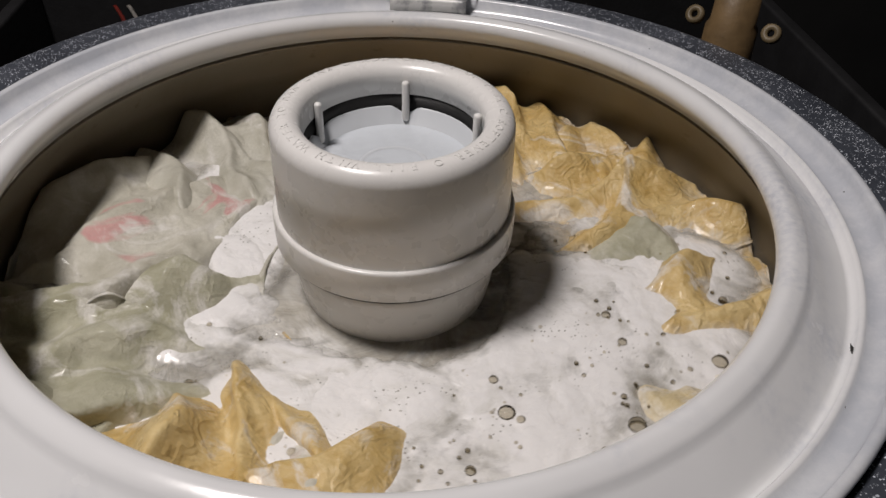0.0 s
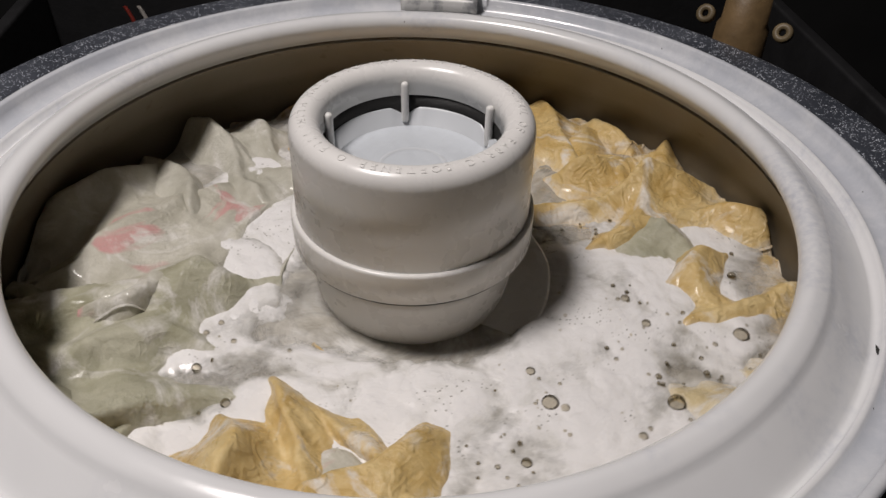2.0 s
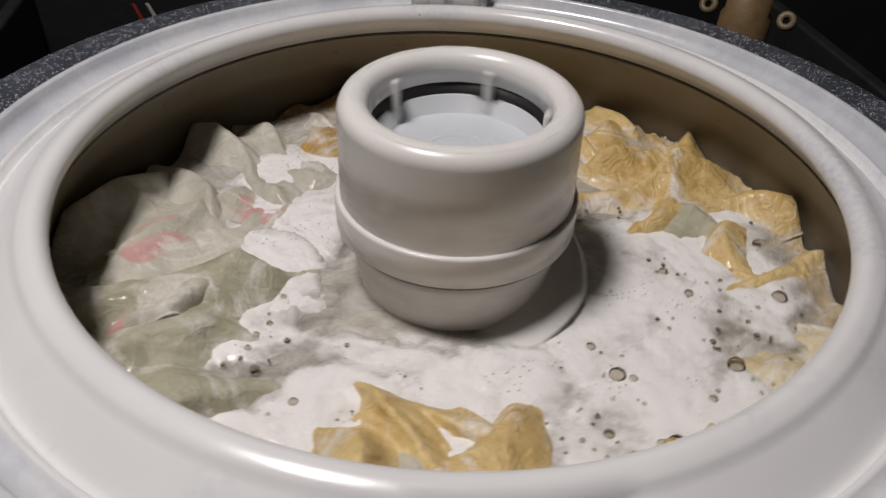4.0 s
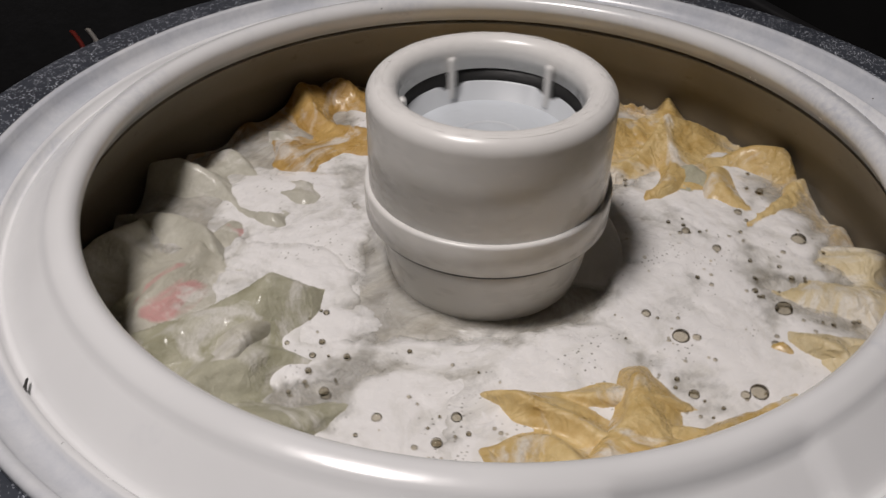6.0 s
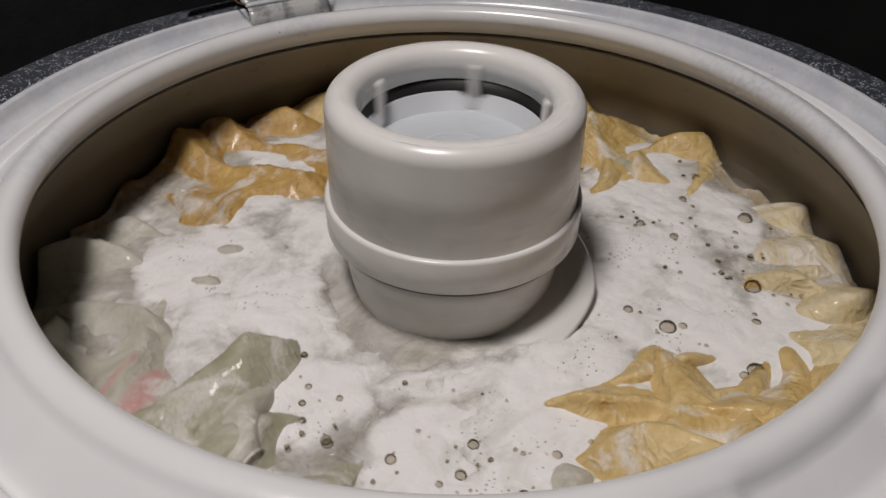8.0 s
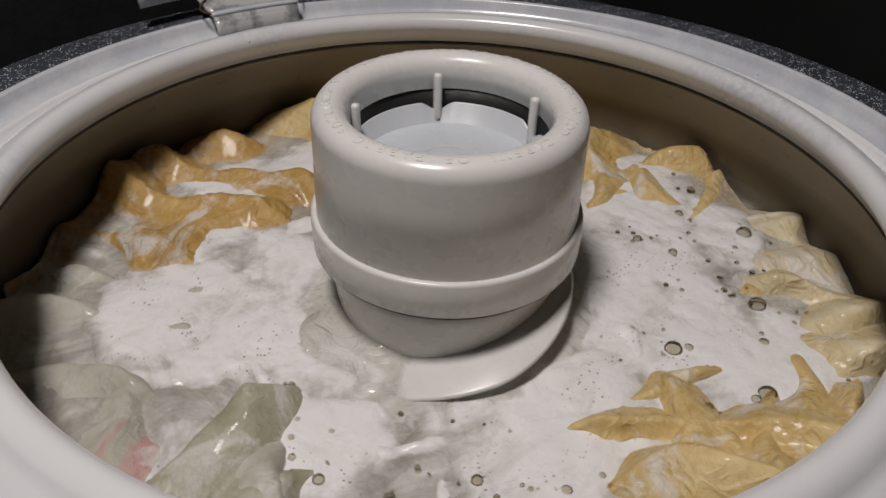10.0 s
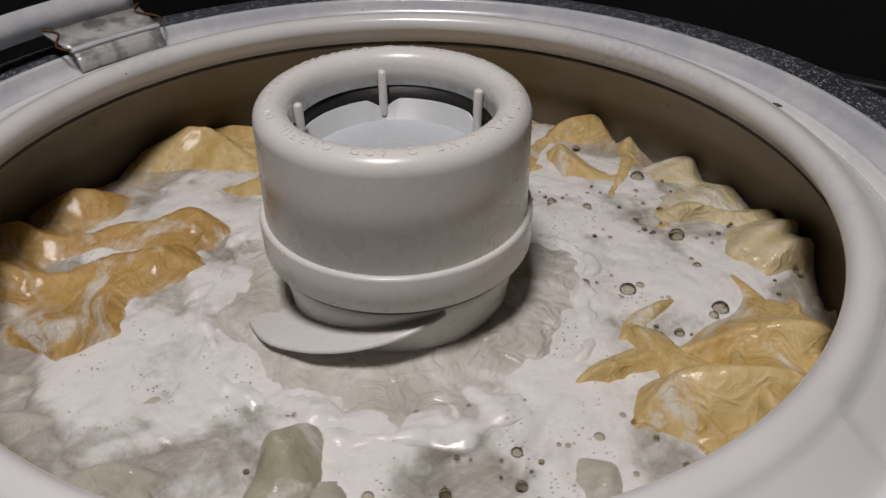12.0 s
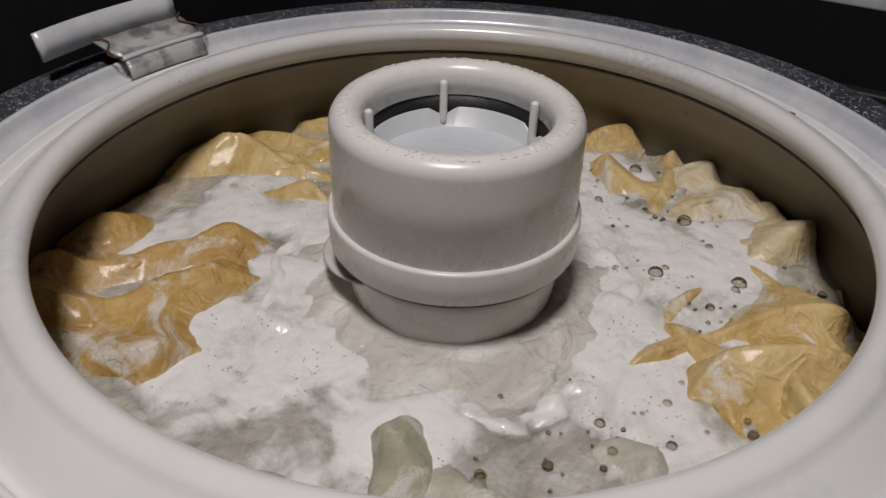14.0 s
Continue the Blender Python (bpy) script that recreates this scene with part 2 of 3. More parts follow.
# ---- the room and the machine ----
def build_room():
    # added shell that closes the scene, its dark put into the surface colour
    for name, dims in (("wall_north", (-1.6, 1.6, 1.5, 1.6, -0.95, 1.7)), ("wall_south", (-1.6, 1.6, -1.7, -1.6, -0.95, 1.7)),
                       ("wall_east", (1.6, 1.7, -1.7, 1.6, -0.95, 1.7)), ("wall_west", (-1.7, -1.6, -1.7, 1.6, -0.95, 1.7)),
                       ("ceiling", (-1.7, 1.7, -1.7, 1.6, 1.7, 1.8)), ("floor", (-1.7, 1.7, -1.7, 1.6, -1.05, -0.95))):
        tagged(part(name, box_bm(*dims), ROOM, None, "", False), "near-black surface of the added laundry room shell", "room", "", "structure")


def build_cabinet():
    cab = thing("washer_cabinet", "dark open steel washing machine cabinet round the tub", "washing machine")
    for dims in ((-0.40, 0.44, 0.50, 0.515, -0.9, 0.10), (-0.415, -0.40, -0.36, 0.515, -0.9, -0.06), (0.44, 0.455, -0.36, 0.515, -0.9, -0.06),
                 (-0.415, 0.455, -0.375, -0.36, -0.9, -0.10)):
        part("panel", box_bm(*dims, bevel=0.004), DARK_STEEL, cab)
    part("base", box_bm(-0.415, 0.455, -0.375, 0.515, -0.93, -0.9), DARK_STEEL, cab)


def build_tub():
    tub = thing("outer_tub", "blue-grey white-speckled enamel outer tub under the ring", "tub")
    prof = [(0.305, -0.019), (0.3135, -0.0085), (0.330, -0.0060)] + arc(0.349, -0.018, 0.013, 100, 5, 8) + [(0.3635, -0.036), (0.364, -0.06), (0.364, -0.50),
            (0.355, -0.50), (0.355, -0.06), (0.340, -0.042), (0.305, -0.042)]
    part("shell", lathe(prof, 180, closed=True), SPECKLED, tub, "dark enamel with white speckles")
    base = part("bottom", lathe([(0.0, -0.5), (0.352, -0.5), (0.352, -0.515), (0.0, -0.515)], 96), SPECKLED, tub)


def build_ring():
    ring = thing("tub_ring", "white enamelled tub cover ring with scuffs and chips", "tub ring")
    prof = ([(0.252, -0.017), (0.2455, -0.009)] + arc(0.2480, 0.0000, 0.0080, 205, 75, 12) + [(0.2545, 0.0066), (0.2575, 0.0048), (0.2590, 0.0024),
            (0.2615, 0.0012), (0.274, -0.0075), (0.2815, -0.0130), (0.2835, -0.0150), (0.2860, -0.0150), (0.2872, -0.0100), (0.2890, -0.0080), (0.2908, -0.0092), (0.2925, -0.0118), (0.298, -0.0120), (0.3035, -0.0100), (0.3060, -0.0052)]
            + arc(0.3092, -0.0022, 0.0034, 150, -40, 8) + [(0.312, -0.010), (0.305, -0.0165), (0.290, -0.0185), (0.262, -0.0185)])
    bm = lathe(prof, 480, closed=True)
    # the pressed ledge in the ring's near side
    for v in bm.verts:
        r, a = math.hypot(v.co.x, v.co.y), math.degrees(math.atan2(v.co.y, v.co.x))
        d = min(abs(a + 92), 40)
        if r > 0.2555 and v.co.z > -0.0145:
            w = 1 - min(max((d - 9.0) / 1.5, 0), 1)
            v.co.z -= 0.0055 * w * min(max((r - 0.2555) / 0.003, 0), 1) * (1 if r < 0.287 else 0.1)
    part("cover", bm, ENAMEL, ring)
    chip = plain("chipped_edge", (0.03, 0.028, 0.026), 0.8, 90)
    for deg, r, length, lean in ((-34.0, 0.2880, 0.017, 22), (-159, 0.287, 0.015, -30)):
        b = bmesh.new()
        bmesh.ops.create_icosphere(b, subdivisions=2, radius=0.5)
        for v in b.verts:
            v.co = Vector((v.co.x * 0.0022 * (1 + 0.4 * math.sin(v.co.y * 9)), v.co.y * length, v.co.z * 0.0012))
        turned(b, Matrix.Translation(polar(r, deg, -0.0112)) @ Matrix.Rotation(radians(deg + lean), 4, "Z"))
        part("chip", b, chip, ring, "dark chipped enamel")


def build_basket():
    wall = thing("wash_basket", "beige stained enamel wash basket wall below the ring, shade coloured in low", "basket")
    prof = [(0.2870, -0.0195), (0.2525, -0.0195), (0.2585, -0.0245), (0.2660, -0.032), (0.2730, -0.042), (0.2790, -0.055), (0.2820, -0.068), (0.2830, -0.080), (0.2830, -0.40), (0.2880, -0.40), (0.2880, -0.030)]
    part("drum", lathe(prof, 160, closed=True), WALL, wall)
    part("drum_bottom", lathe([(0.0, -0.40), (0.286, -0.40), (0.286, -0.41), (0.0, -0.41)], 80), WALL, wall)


def build_clip():
    clip = thing("tub_clip", "bent steel clip with chipped white paint holding the ring", "clip")
    mid, half = 82.0, 7.0
    flap = lathe([(0.294, 0.0035), (0.2975, 0.0060), (0.2955, 0.0075), (0.2905, -0.0075), (0.2925, -0.0085)], 16, mid - half, mid + half, True)
    part("front_flap", flap, CLIP, clip, "grey bent steel flap")
    top = lathe([(0.2955, 0.0076), (0.2965, 0.0050), (0.330, 0.0120), (0.330, 0.0145)], 16, mid - half, mid + half, True)
    part("top_plate", top, CLIP, clip)
    part("painted_edge", lathe([(0.2948, 0.0068), (0.2955, 0.0090), (0.2990, 0.0097), (0.2995, 0.0072)], 16, mid - half - 0.2, mid + half + 0.2, True), ENAMEL, clip,
         "white chipped paint edge")
    up = lathe([(0.330, 0.0130), (0.3325, 0.0130), (0.3365, 0.034), (0.334, 0.0345)], 16, mid - half + 0.5, mid + half + 8, True)
    part("back_flange", up, ENAMEL, clip, "white painted upright flange")
    for deg in (mid - half, mid + half):
        b = bmesh.new()
        pts = [polar(0.296 + 0.005 * k, deg + 1.2 * math.sin(k * 0.9) * (1 if deg > mid else -1), 0.0085 + 0.0012 * k) for k in range(8)]
        prev = None
        for p in pts:
            ringv = [b.verts.new(p + Vector((0.0009 * math.cos(a), 0.0009 * math.sin(a) * 0.6, 0.0009 * math.sin(a)))) for a in (0, 1.57, 3.14, 4.71)]
            if prev:
                for i in range(4):
                    b.faces.new((prev[i], prev[(i + 1) % 4], ringv[(i + 1) % 4], ringv[i]))
            prev = ringv
        part("rusty_wire", b, RUST, clip, "thin rusty wire")


def build_bracket():
    br = thing("pump_bracket", "aged brown plastic bracket with two screw ears behind the tub", "bracket")
    at = Vector((0.275, 0.214, -0.058))
    body = lathe([(0.0, 0.10), (0.019, 0.10), (0.021, 0.05), (0.024, 0.045), (0.025, 0.0), (0.026, -0.30), (0.0, -0.30)], 28)
    part("body", turned(body, Matrix.Translation(at + Vector((0.05, 0.045, 0)))), BROWN, br)
    ear_mat = plain("ear_plastic", (0.16, 0.12, 0.065), 0.5)
    for s, z in ((-1, 0.046), (1, 0.050)):
        ear = lathe([(0.0035, -0.004), (0.0085, -0.004), (0.009, 0.0), (0.0085, 0.004), (0.0035, 0.004)], 20, closed=True)
        m = Matrix.Translation(at + Vector((0.05 + 0.026 * s, 0.045 - 0.028 * s, z))) @ Matrix.Rotation(radians(-47), 4, "Z") @ Matrix.Rotation(radians(60), 4, "X")
        part("screw_ear", turned(ear, m), ear_mat, br)


def build_wires():
    """A short loom of wires with a red and a white sleeve, hanging behind the tub."""
    loom = thing("wire_loom", "red and white sleeved wires hanging behind the tub", "wires")
    for name, shift, colour in (("red_wire", 0.0, (0.25, 0.03, 0.02)), ("white_wire", 0.012, (0.45, 0.42, 0.38))):
        b, prev = bmesh.new(), None
        for k in range(3):
            p = Vector((-0.241 + shift + 0.006 * math.sin(k * 0.7), 0.276, 0.004 - 0.010 * k))
            ringv = [b.verts.new(p + Vector((0.002 * math.cos(q), 0.002 * math.sin(q), 0))) for q in (0, 1.05, 2.1, 3.14, 4.2, 5.24)]
            if prev:
                for m in range(6):
                    b.faces.new((prev[m], prev[(m + 1) % 6], ringv[(m + 1) % 6], ringv[m]))
            prev = ringv
        part(name, b, plain(name + "_sleeve", colour, 0.5), loom)


def build_lid():
    lid = thing("raised_lid", "white painted edge of the raised machine lid behind the tub", "lid")
    b = box_bm(-0.20, 0.20, -0.012, 0.012, -0.012, 0.012, 0.004)
    part("edge", turned(b, pose(0.606, -0.280, -0.016, 0, 0, -89.1)), ENAMEL, lid)


# ---- the agitator ----
WORDS = "ADD CAPFUL OF FABRIC SOFTENER O FILL WITH WATER TO MAX LINE O "


def letter_mesh(ch, size):
    cu = bpy.data.curves.new("letter", "FONT")
    cu.body, cu.size, cu.extrude, cu.align_x, cu.resolution_u = ch, size, 0.00030, "CENTER", 2
    ob = new("letter", cu)
    bpy.context.view_layer.update()
    me = bpy.data.meshes.new_from_object(ob.evaluated_get(bpy.context.evaluated_depsgraph_get()))
    bpy.data.objects.remove(ob)
    return me


def build_agitator():
    ag = thing("agitator", "ivory plastic washing machine agitator with softener cap", "agitator")
    cap = ([(0.0562, 0.0282), (0.0565, 0.0385)] + arc(0.0655, 0.0395, 0.0090, 175, 90, 9) + arc(0.0660, 0.0385, 0.0100, 88, 0, 10) + [(0.0762, 0.022), (0.0768, -0.019), (0.0750, -0.019),
           (0.0740, 0.020), (0.0590, 0.0282)])
    hood = part("softener_cap", lathe(cap, 128, closed=True), CAP, ag, "glossy ivory cap with embossed words")
    # a black ring stands in for the dark gap between cap and cup
    part("gap_ring", lathe([(0.0568, 0.0284), (0.0568, 0.000), (0.0590, 0.000), (0.0590, 0.0284)], 96, closed=True), BLACK, hood, "black ring in place of the dark gap above the cup")
    band = ([(0.0765, -0.0180)] + arc(0.0778, -0.0200, 0.0022, 110, 0, 6) + [(0.0802, -0.0250), (0.0798, -0.0400), (0.0775, -0.0416), (0.0700, -0.0416), (0.0700, -0.0180)])
    part("collar_band", lathe(band, 128, closed=True), CAP, ag, "raised ivory band")
    part("seam", lathe([(0.0700, -0.0400), (0.0782, -0.0400), (0.0782, -0.0425), (0.0700, -0.0425)], 96, closed=True), BLACK, ag, "thin dark seam below the band")
    col = [(0.0600, -0.0410), (0.0712, -0.0424), (0.0706, -0.055), (0.0675, -0.078), (0.0600, -0.115), (0.0590, -0.30), (0.0, -0.30)]
    part("column", lathe(col, 96), CAP, ag)
    # the dosing cup, with a scalloped brim
    cup = lathe([(0.0550, 0.0185), (0.0535, 0.0180), (0.0515, 0.002), (0.030, 0.000), (0.0, 0.000), (0.0, -0.003), (0.031, -0.003), (0.0550, 0.000)], 100)
    for v in cup.verts:
        if v.co.z > 0.01:
            a = math.degrees(math.atan2(v.co.y, v.co.x))
            near = min(abs((a - 47 + 36) % 72 - 36), 36)
            v.co.z += 0.0015 - 0.0050 * max(0.0, 1 - (near / 9.0) ** 2)
    dose = part("dosing_cup", cup, CUP, ag, "milky plastic cup holding a little water")
    part("cup_water", lathe([(0.0, 0.0070), (0.0518, 0.0070)], 64), CUPWATER, dose, "thin layer of clear bluish water")
    part("cup_ring", lathe([(0.020, 0.0071), (0.0215, 0.0077), (0.023, 0.0071)], 64), CUP, dose)
    for k in range(5):
        b = bmesh.new()
        bmesh.ops.create_cube(b, size=1)
        for v in b.verts:
            v.co = Vector((v.co.x * 0.0052, v.co.y * 0.0052, v.co.z * 0.030))
        bmesh.ops.bevel(b, geom=b.edges[:], offset=0.0023, segments=4, profile=0.5, affect="EDGES")
        m = Matrix.Rotation(radians(47 + 72 * k), 4, "Z") @ Matrix.Translation((0.0540, 0, 0.0240))
        part("guide_pin", turned(b, m), CAP, hood, "small rounded plastic pin")
    # raised words round the lip, their tops pointing outward
    step, glyphs = 360.0 / len(WORDS), {}
    at = 0
    for ch in WORDS:
        if ch != " ":
            if ch not in glyphs:
                me = letter_mesh(ch, 0.0074)
                ang = 0.0
                for v in me.vertices:
                    r, turn = 0.0650 + v.co.y, -v.co.x / 0.0650
                    z = 0.0385 + math.sqrt(max(0.0100 ** 2 - max(0.0, r - 0.0660) ** 2, 0)) + v.co.z + 0.0001
                    v.co = (r * math.cos(turn), r * math.sin(turn), z)
                me.materials.clear()
                me.materials.append(CAP)
                glyphs[ch] = me
            ob = new("raised_letter", glyphs[ch])
            ob.parent = hood
            ob.matrix_basis = Matrix.Rotation(radians(-step * at), 4, "Z")
        at += 1
    # the screw-shaped vane round the column
    b, rows = bmesh.new(), []
    for k in range(0, 91):
        a = 24 - k * 4.4
        z = -0.047 - 0.135 * k / 90
        grow = min(1.0, 0.25 + k / 22.0)
        inner, outer = 0.060, 0.066 + 0.031 * grow
        sec = [(inner, z), (outer - 0.002, z - 0.003), (outer, z - 0.0045), (outer - 0.002, z - 0.006), (inner, z - 0.010)]
        rows.append([b.verts.new(polar(r, a, zz)) for r, zz in sec])
    for p, q in zip(rows, rows[1:]):
        for i in range(4):
            b.faces.new((p[i], p[i + 1], q[i + 1], q[i]))
    b.faces.new(rows[0])
    b.faces.new(rows[-1])
    part("screw_vane", b, CAP, ag, "spiral plastic vane")
    return ag


def cup_water_mat():
    n = Nodes("cup_water_surface")
    n.bump(n.noise(60, 2), 0.5, 0.004)
    return n.put(Base_Color=(0.50, 0.53, 0.56), Roughness=0.05, IOR=1.33)


CUPWATER = cup_water_mat()

# ---- water, foam and laundry ----


def ridge(n, width, power, soft=0.0009):
    """A fold's crest where a noise passes zero: 1 on the crest, 0 beside it."""
    return max(0.0, 1 - math.sqrt(n * n + soft) / width) ** power


FACETS = ((0.2, 0.052, 0.55), (0.75, 0.085, 0.55), (1.75, 0.110, 0.35))  # direction, width and share of the pleats


def pleat(x):
    """A wave with narrow crests and wide hollows, -0.15 to 0.8."""
    return max(0.0, 1.05 - 2 * math.sqrt((x - math.floor(x) - 0.5) ** 2 + 0.0009)) ** 1.7 - 0.15


def drape(az, r, wide, long, turn, seed, lie, rise, n=136):
    """A wet cloth floating in the water, thrown up in leaning folds: a grid of places."""
    c, s = math.cos(radians(turn)), math.sin(radians(turn))
    mid = polar(r, az, 0)
    x = np.zeros((n, n, 3))
    for i in range(n):
        for j in range(n):
            a, b = i / (n - 1) - 0.5, j / (n - 1) - 0.5
            u, v = a * wide, b * long
            p = u + 0.030 * noise.noise((u * 9, v * 9, seed)) + 0.007 * noise.noise((u * 34, v * 34, seed + 0.5))
            q = v + 0.030 * noise.noise((u * 9, v * 9, seed + 7.3)) + 0.007 * noise.noise((u * 34, v * 34, seed + 8.1))
            h = 0.007 * noise.noise((u * 9, v * 9, seed + 5.2))
            for k, (ang, wave, share) in enumerate(FACETS):
                ang += 0.5 * math.sin(seed * 2.3 + k)
                h += rise * share * pleat((p * math.cos(ang) + q * math.sin(ang)) / wave + 0.37 * seed * (k + 1))
            ease = 0.5 + 0.5 * noise.noise((u * 22, v * 22, seed + 3.1))
            h += 0.0042 * ease * ridge(noise.noise((p * 46, q * 17, seed + 4.3)), 0.42, 1.1) + 0.0008 * ridge(noise.noise((p * 62 + q * 60, q * 80 - p * 30, seed + 8.3)), 0.40, 1.0)
            e = min(max((math.hypot(a, b) * 1.08 + 0.16 * noise.noise((u * 13, v * 13, seed + 6.6)) - 0.16) / 0.42, 0), 1)
            e = e * e * (3 - 2 * e)
            side = math.tanh(2 * noise.noise((u * 9, v * 9, seed + 9.4)))
            u += 0.6 * side * h
            v += 0.3 * side * h
            px, py = mid.x + u * c - v * s, mid.y + u * s + v * c
            d = math.hypot(px, py)
            k = min(max(d, 0.090), 0.2785 + 0.002 * math.sin(9 * a + seed)) / d
            z = LEVEL + lie + h - 0.028 * e
            x[i, j] = (px * k, py * k, min(z, LEVEL + 0.040))
    return x


def skin(name, places, material, parent, thickness=0.0015):
    """A grid of places as a cloth of some thickness."""
    n, m = places.shape[:2]
    me = bpy.data.meshes.new(name)
    me.from_pydata([tuple(p) for p in places.reshape(-1, 3)], [],
                   [(i * m + j, (i + 1) * m + j, (i + 1) * m + j + 1, i * m + j + 1) for i in range(n - 1) for j in range(m - 1)])
    for p in me.polygons:
        p.use_smooth = True
    me.materials.append(material)
    ob = new(name, me)
    ob.parent = parent
    thick = ob.modifiers.new("thick", "SOLIDIFY")
    thick.thickness, thick.offset = thickness, 0
    return ob


def roll(az, r, length, turn, seed, size, lie, n=84, m=40):
    """A fold of cloth that curls over itself and runs out into the water: a grid of places."""
    c, s = math.cos(radians(turn)), math.sin(radians(turn))
    mid = polar(r, az, 0)
    x = np.zeros((n, m, 3))
    for i in range(n):
        t = i / (n - 1)
        along = (t - 0.5) * length
        bow = 0.35 * length * noise.noise((t * 1.7, seed, 0.3)) + 0.10 * length * noise.noise((t * 5, seed, 1.3))
        fat = size * (0.30 + 0.70 * math.sin(math.pi * t) ** 0.6) * (1 + 0.45 * noise.noise((t * 4.5, seed, 2.3)))
        lean = 0.9 * noise.noise((t * 2.2, seed, 3.3)) + 0.5
        low = LEVEL + lie - 0.020 * abs(2 * t - 1) ** 3 + 0.005 * noise.noise((t * 5, seed, 4.3))
        for j in range(m):
            k = j / (m - 1)
            if k < 0.35:
                d = (0.35 - k) / 0.35
                ang, across, up = -0.5, fat * (1.15 + 2.6 * d), -fat * (0.25 + 0.85 * d)
            else:
                ang = -0.25 + (k - 0.35) / 0.65 * 4.6
                tight = 1 - 0.38 * max(0.0, (k - 0.75) / 0.25)
                across, up = 1.25 * fat * tight * math.cos(ang), 1.05 * fat * tight * math.sin(ang)
            rough = 0.0 if k < 0.35 else 0.14 * ridge(noise.noise((along * 24, k * 6, seed + 5.1)), 0.42, 1.1) + 0.06 * noise.noise((along * 70, k * 9, seed + 6.1))
            across, up = across * (1 + rough), up * (1 + rough)
            across += lean * up
            u, v = along, across + bow
            px, py = mid.x + u * c - v * s, mid.y + u * s + v * c
            d = math.hypot(px, py)
            f = min(max(d, 0.092), 0.2775) / d
            x[i, j] = (px * f, py * f, low + up)
    return x


def heap(name, label, material, az, r, wide, long, turn, seed, lie=0.0, rise=0.02, folds=0, size=0.008):
    """A wet cloth lying crumpled in the water, with some folds that curl over."""
    ob = thing(name, label, "laundry", "wet laundry in the tub")
    x = drape(az, r, wide, long, turn, seed, lie, rise)
    n = x.shape[0]
    skin("cloth", x, material, ob)
    rnd = random.Random(seed)
    for k in range(folds):
        spread = (k + 0.5) / folds - 0.5
        skin("fold", roll(az + spread * math.degrees(wide / r) * 0.75, r + rnd.uniform(-0.022, 0.018), rnd.uniform(0.55, 0.8) * wide,
                          az + rnd.choice((rnd.uniform(60, 120), rnd.uniform(-45, 45))), seed + 3.7 * k, size * rnd.uniform(0.65, 1.05), lie - 0.002), material, ob)
    # the sewn hem along one border
    hem, prev = bmesh.new(), None
    for j in range(n):
        p = Vector(x[20, j])
        along = (Vector(x[20, min(j + 1, n - 1)]) - Vector(x[20, max(j - 1, 0)])).normalized()
        side = along.cross(Vector((0, 0, 1))).normalized()
        up = side.cross(along).normalized()
        ringv = [hem.verts.new(p + side * (0.0024 * math.cos(q)) + up * (0.0009 * math.sin(q))) for q in (6.2832 * m / 6 for m in range(6))]
        if prev:
            for m in range(6):
                hem.faces.new((prev[m], prev[(m + 1) % 6], ringv[(m + 1) % 6], ringv[m]))
        prev = ringv
    part("hem", hem, material, ob)
    return ob


def sheet(name, r0, r1, height, material, parent, nu=260, nv=70):
    bm = bmesh.new()
    grid = []
    for i in range(nu):
        a = 360.0 * i / nu
        grid.append([bm.verts.new(polar(r0 + (r1 - r0) * j / nv, a, height(polar(r0 + (r1 - r0) * j / nv, a, 0)))) for j in range(nv + 1)])
    for i in range(nu):
        p, q = grid[i], grid[(i + 1) % nu]
        for j in range(nv):
            bm.faces.new((p[j], p[j + 1], q[j + 1], q[j]))
    return part(name, bm, material, parent)


def build_water():
    w = thing("wash_water", "murky grey soapy wash water with swirling suds", "water")

    def wave(p):
        return LEVEL + 0.0012 * noise.noise((p.x * 16, p.y * 16, 1.0)) + 0.0009 * noise.noise((p.x * 50, p.y * 50, 2.0))
    sheet("surface", 0.052, 0.2825, wave, SUDS, w)
    sheet("depths", 0.052, 0.2825, lambda p: LEVEL - 0.026, MURK, w, 96, 4)
    return w


def build_swell():
    """The mound of churned water that each stroke throws up round the column."""
    w = thing("churned_water", "mound of churned grey water round the agitator", "water")

    def out(p):
        d = math.hypot(p.x, p.y) + 0.022 * noise.noise((p.x * 17, p.y * 17, 4.0)) + 0.008 * noise.noise((p.x * 48, p.y * 48, 5.0))
        return min(max((d - 0.07) / 0.055, 0.0), 1.3)

    def mound(p):
        k = out(p)
        lift = 0.008 * (1 - min(k, 1)) ** 1.4 + 0.001
        chop = 0.0018 * noise.noise((p.x * 34, p.y * 34, 8.0)) + 0.0004 * noise.noise((p.x * 95, p.y * 95, 9.0))
        return LEVEL + lift + chop - 0.022 * max(0.0, k - 0.93) / 0.37

    def crest(p):
        k = out(p)
        lace = 0.0065 * noise.noise((p.x * 32, p.y * 32, 3.0)) + 0.0035 * noise.noise((p.x * 85, p.y * 85, 3.5)) + 0.0015 * noise.noise((p.x * 190, p.y * 190, 3.9))
        return LEVEL - 0.0050 + 0.0095 * math.exp(-((k - 0.92) / 0.24) ** 2) + lace - 0.012 * max(0.0, k - 1.05) / 0.25
    sheet("mound", 0.054, 0.148, mound, WATER, w, 240, 60)
    sheet("foam_crest", 0.085, 0.150, crest, FOAM, w, 260, 44)
    return w


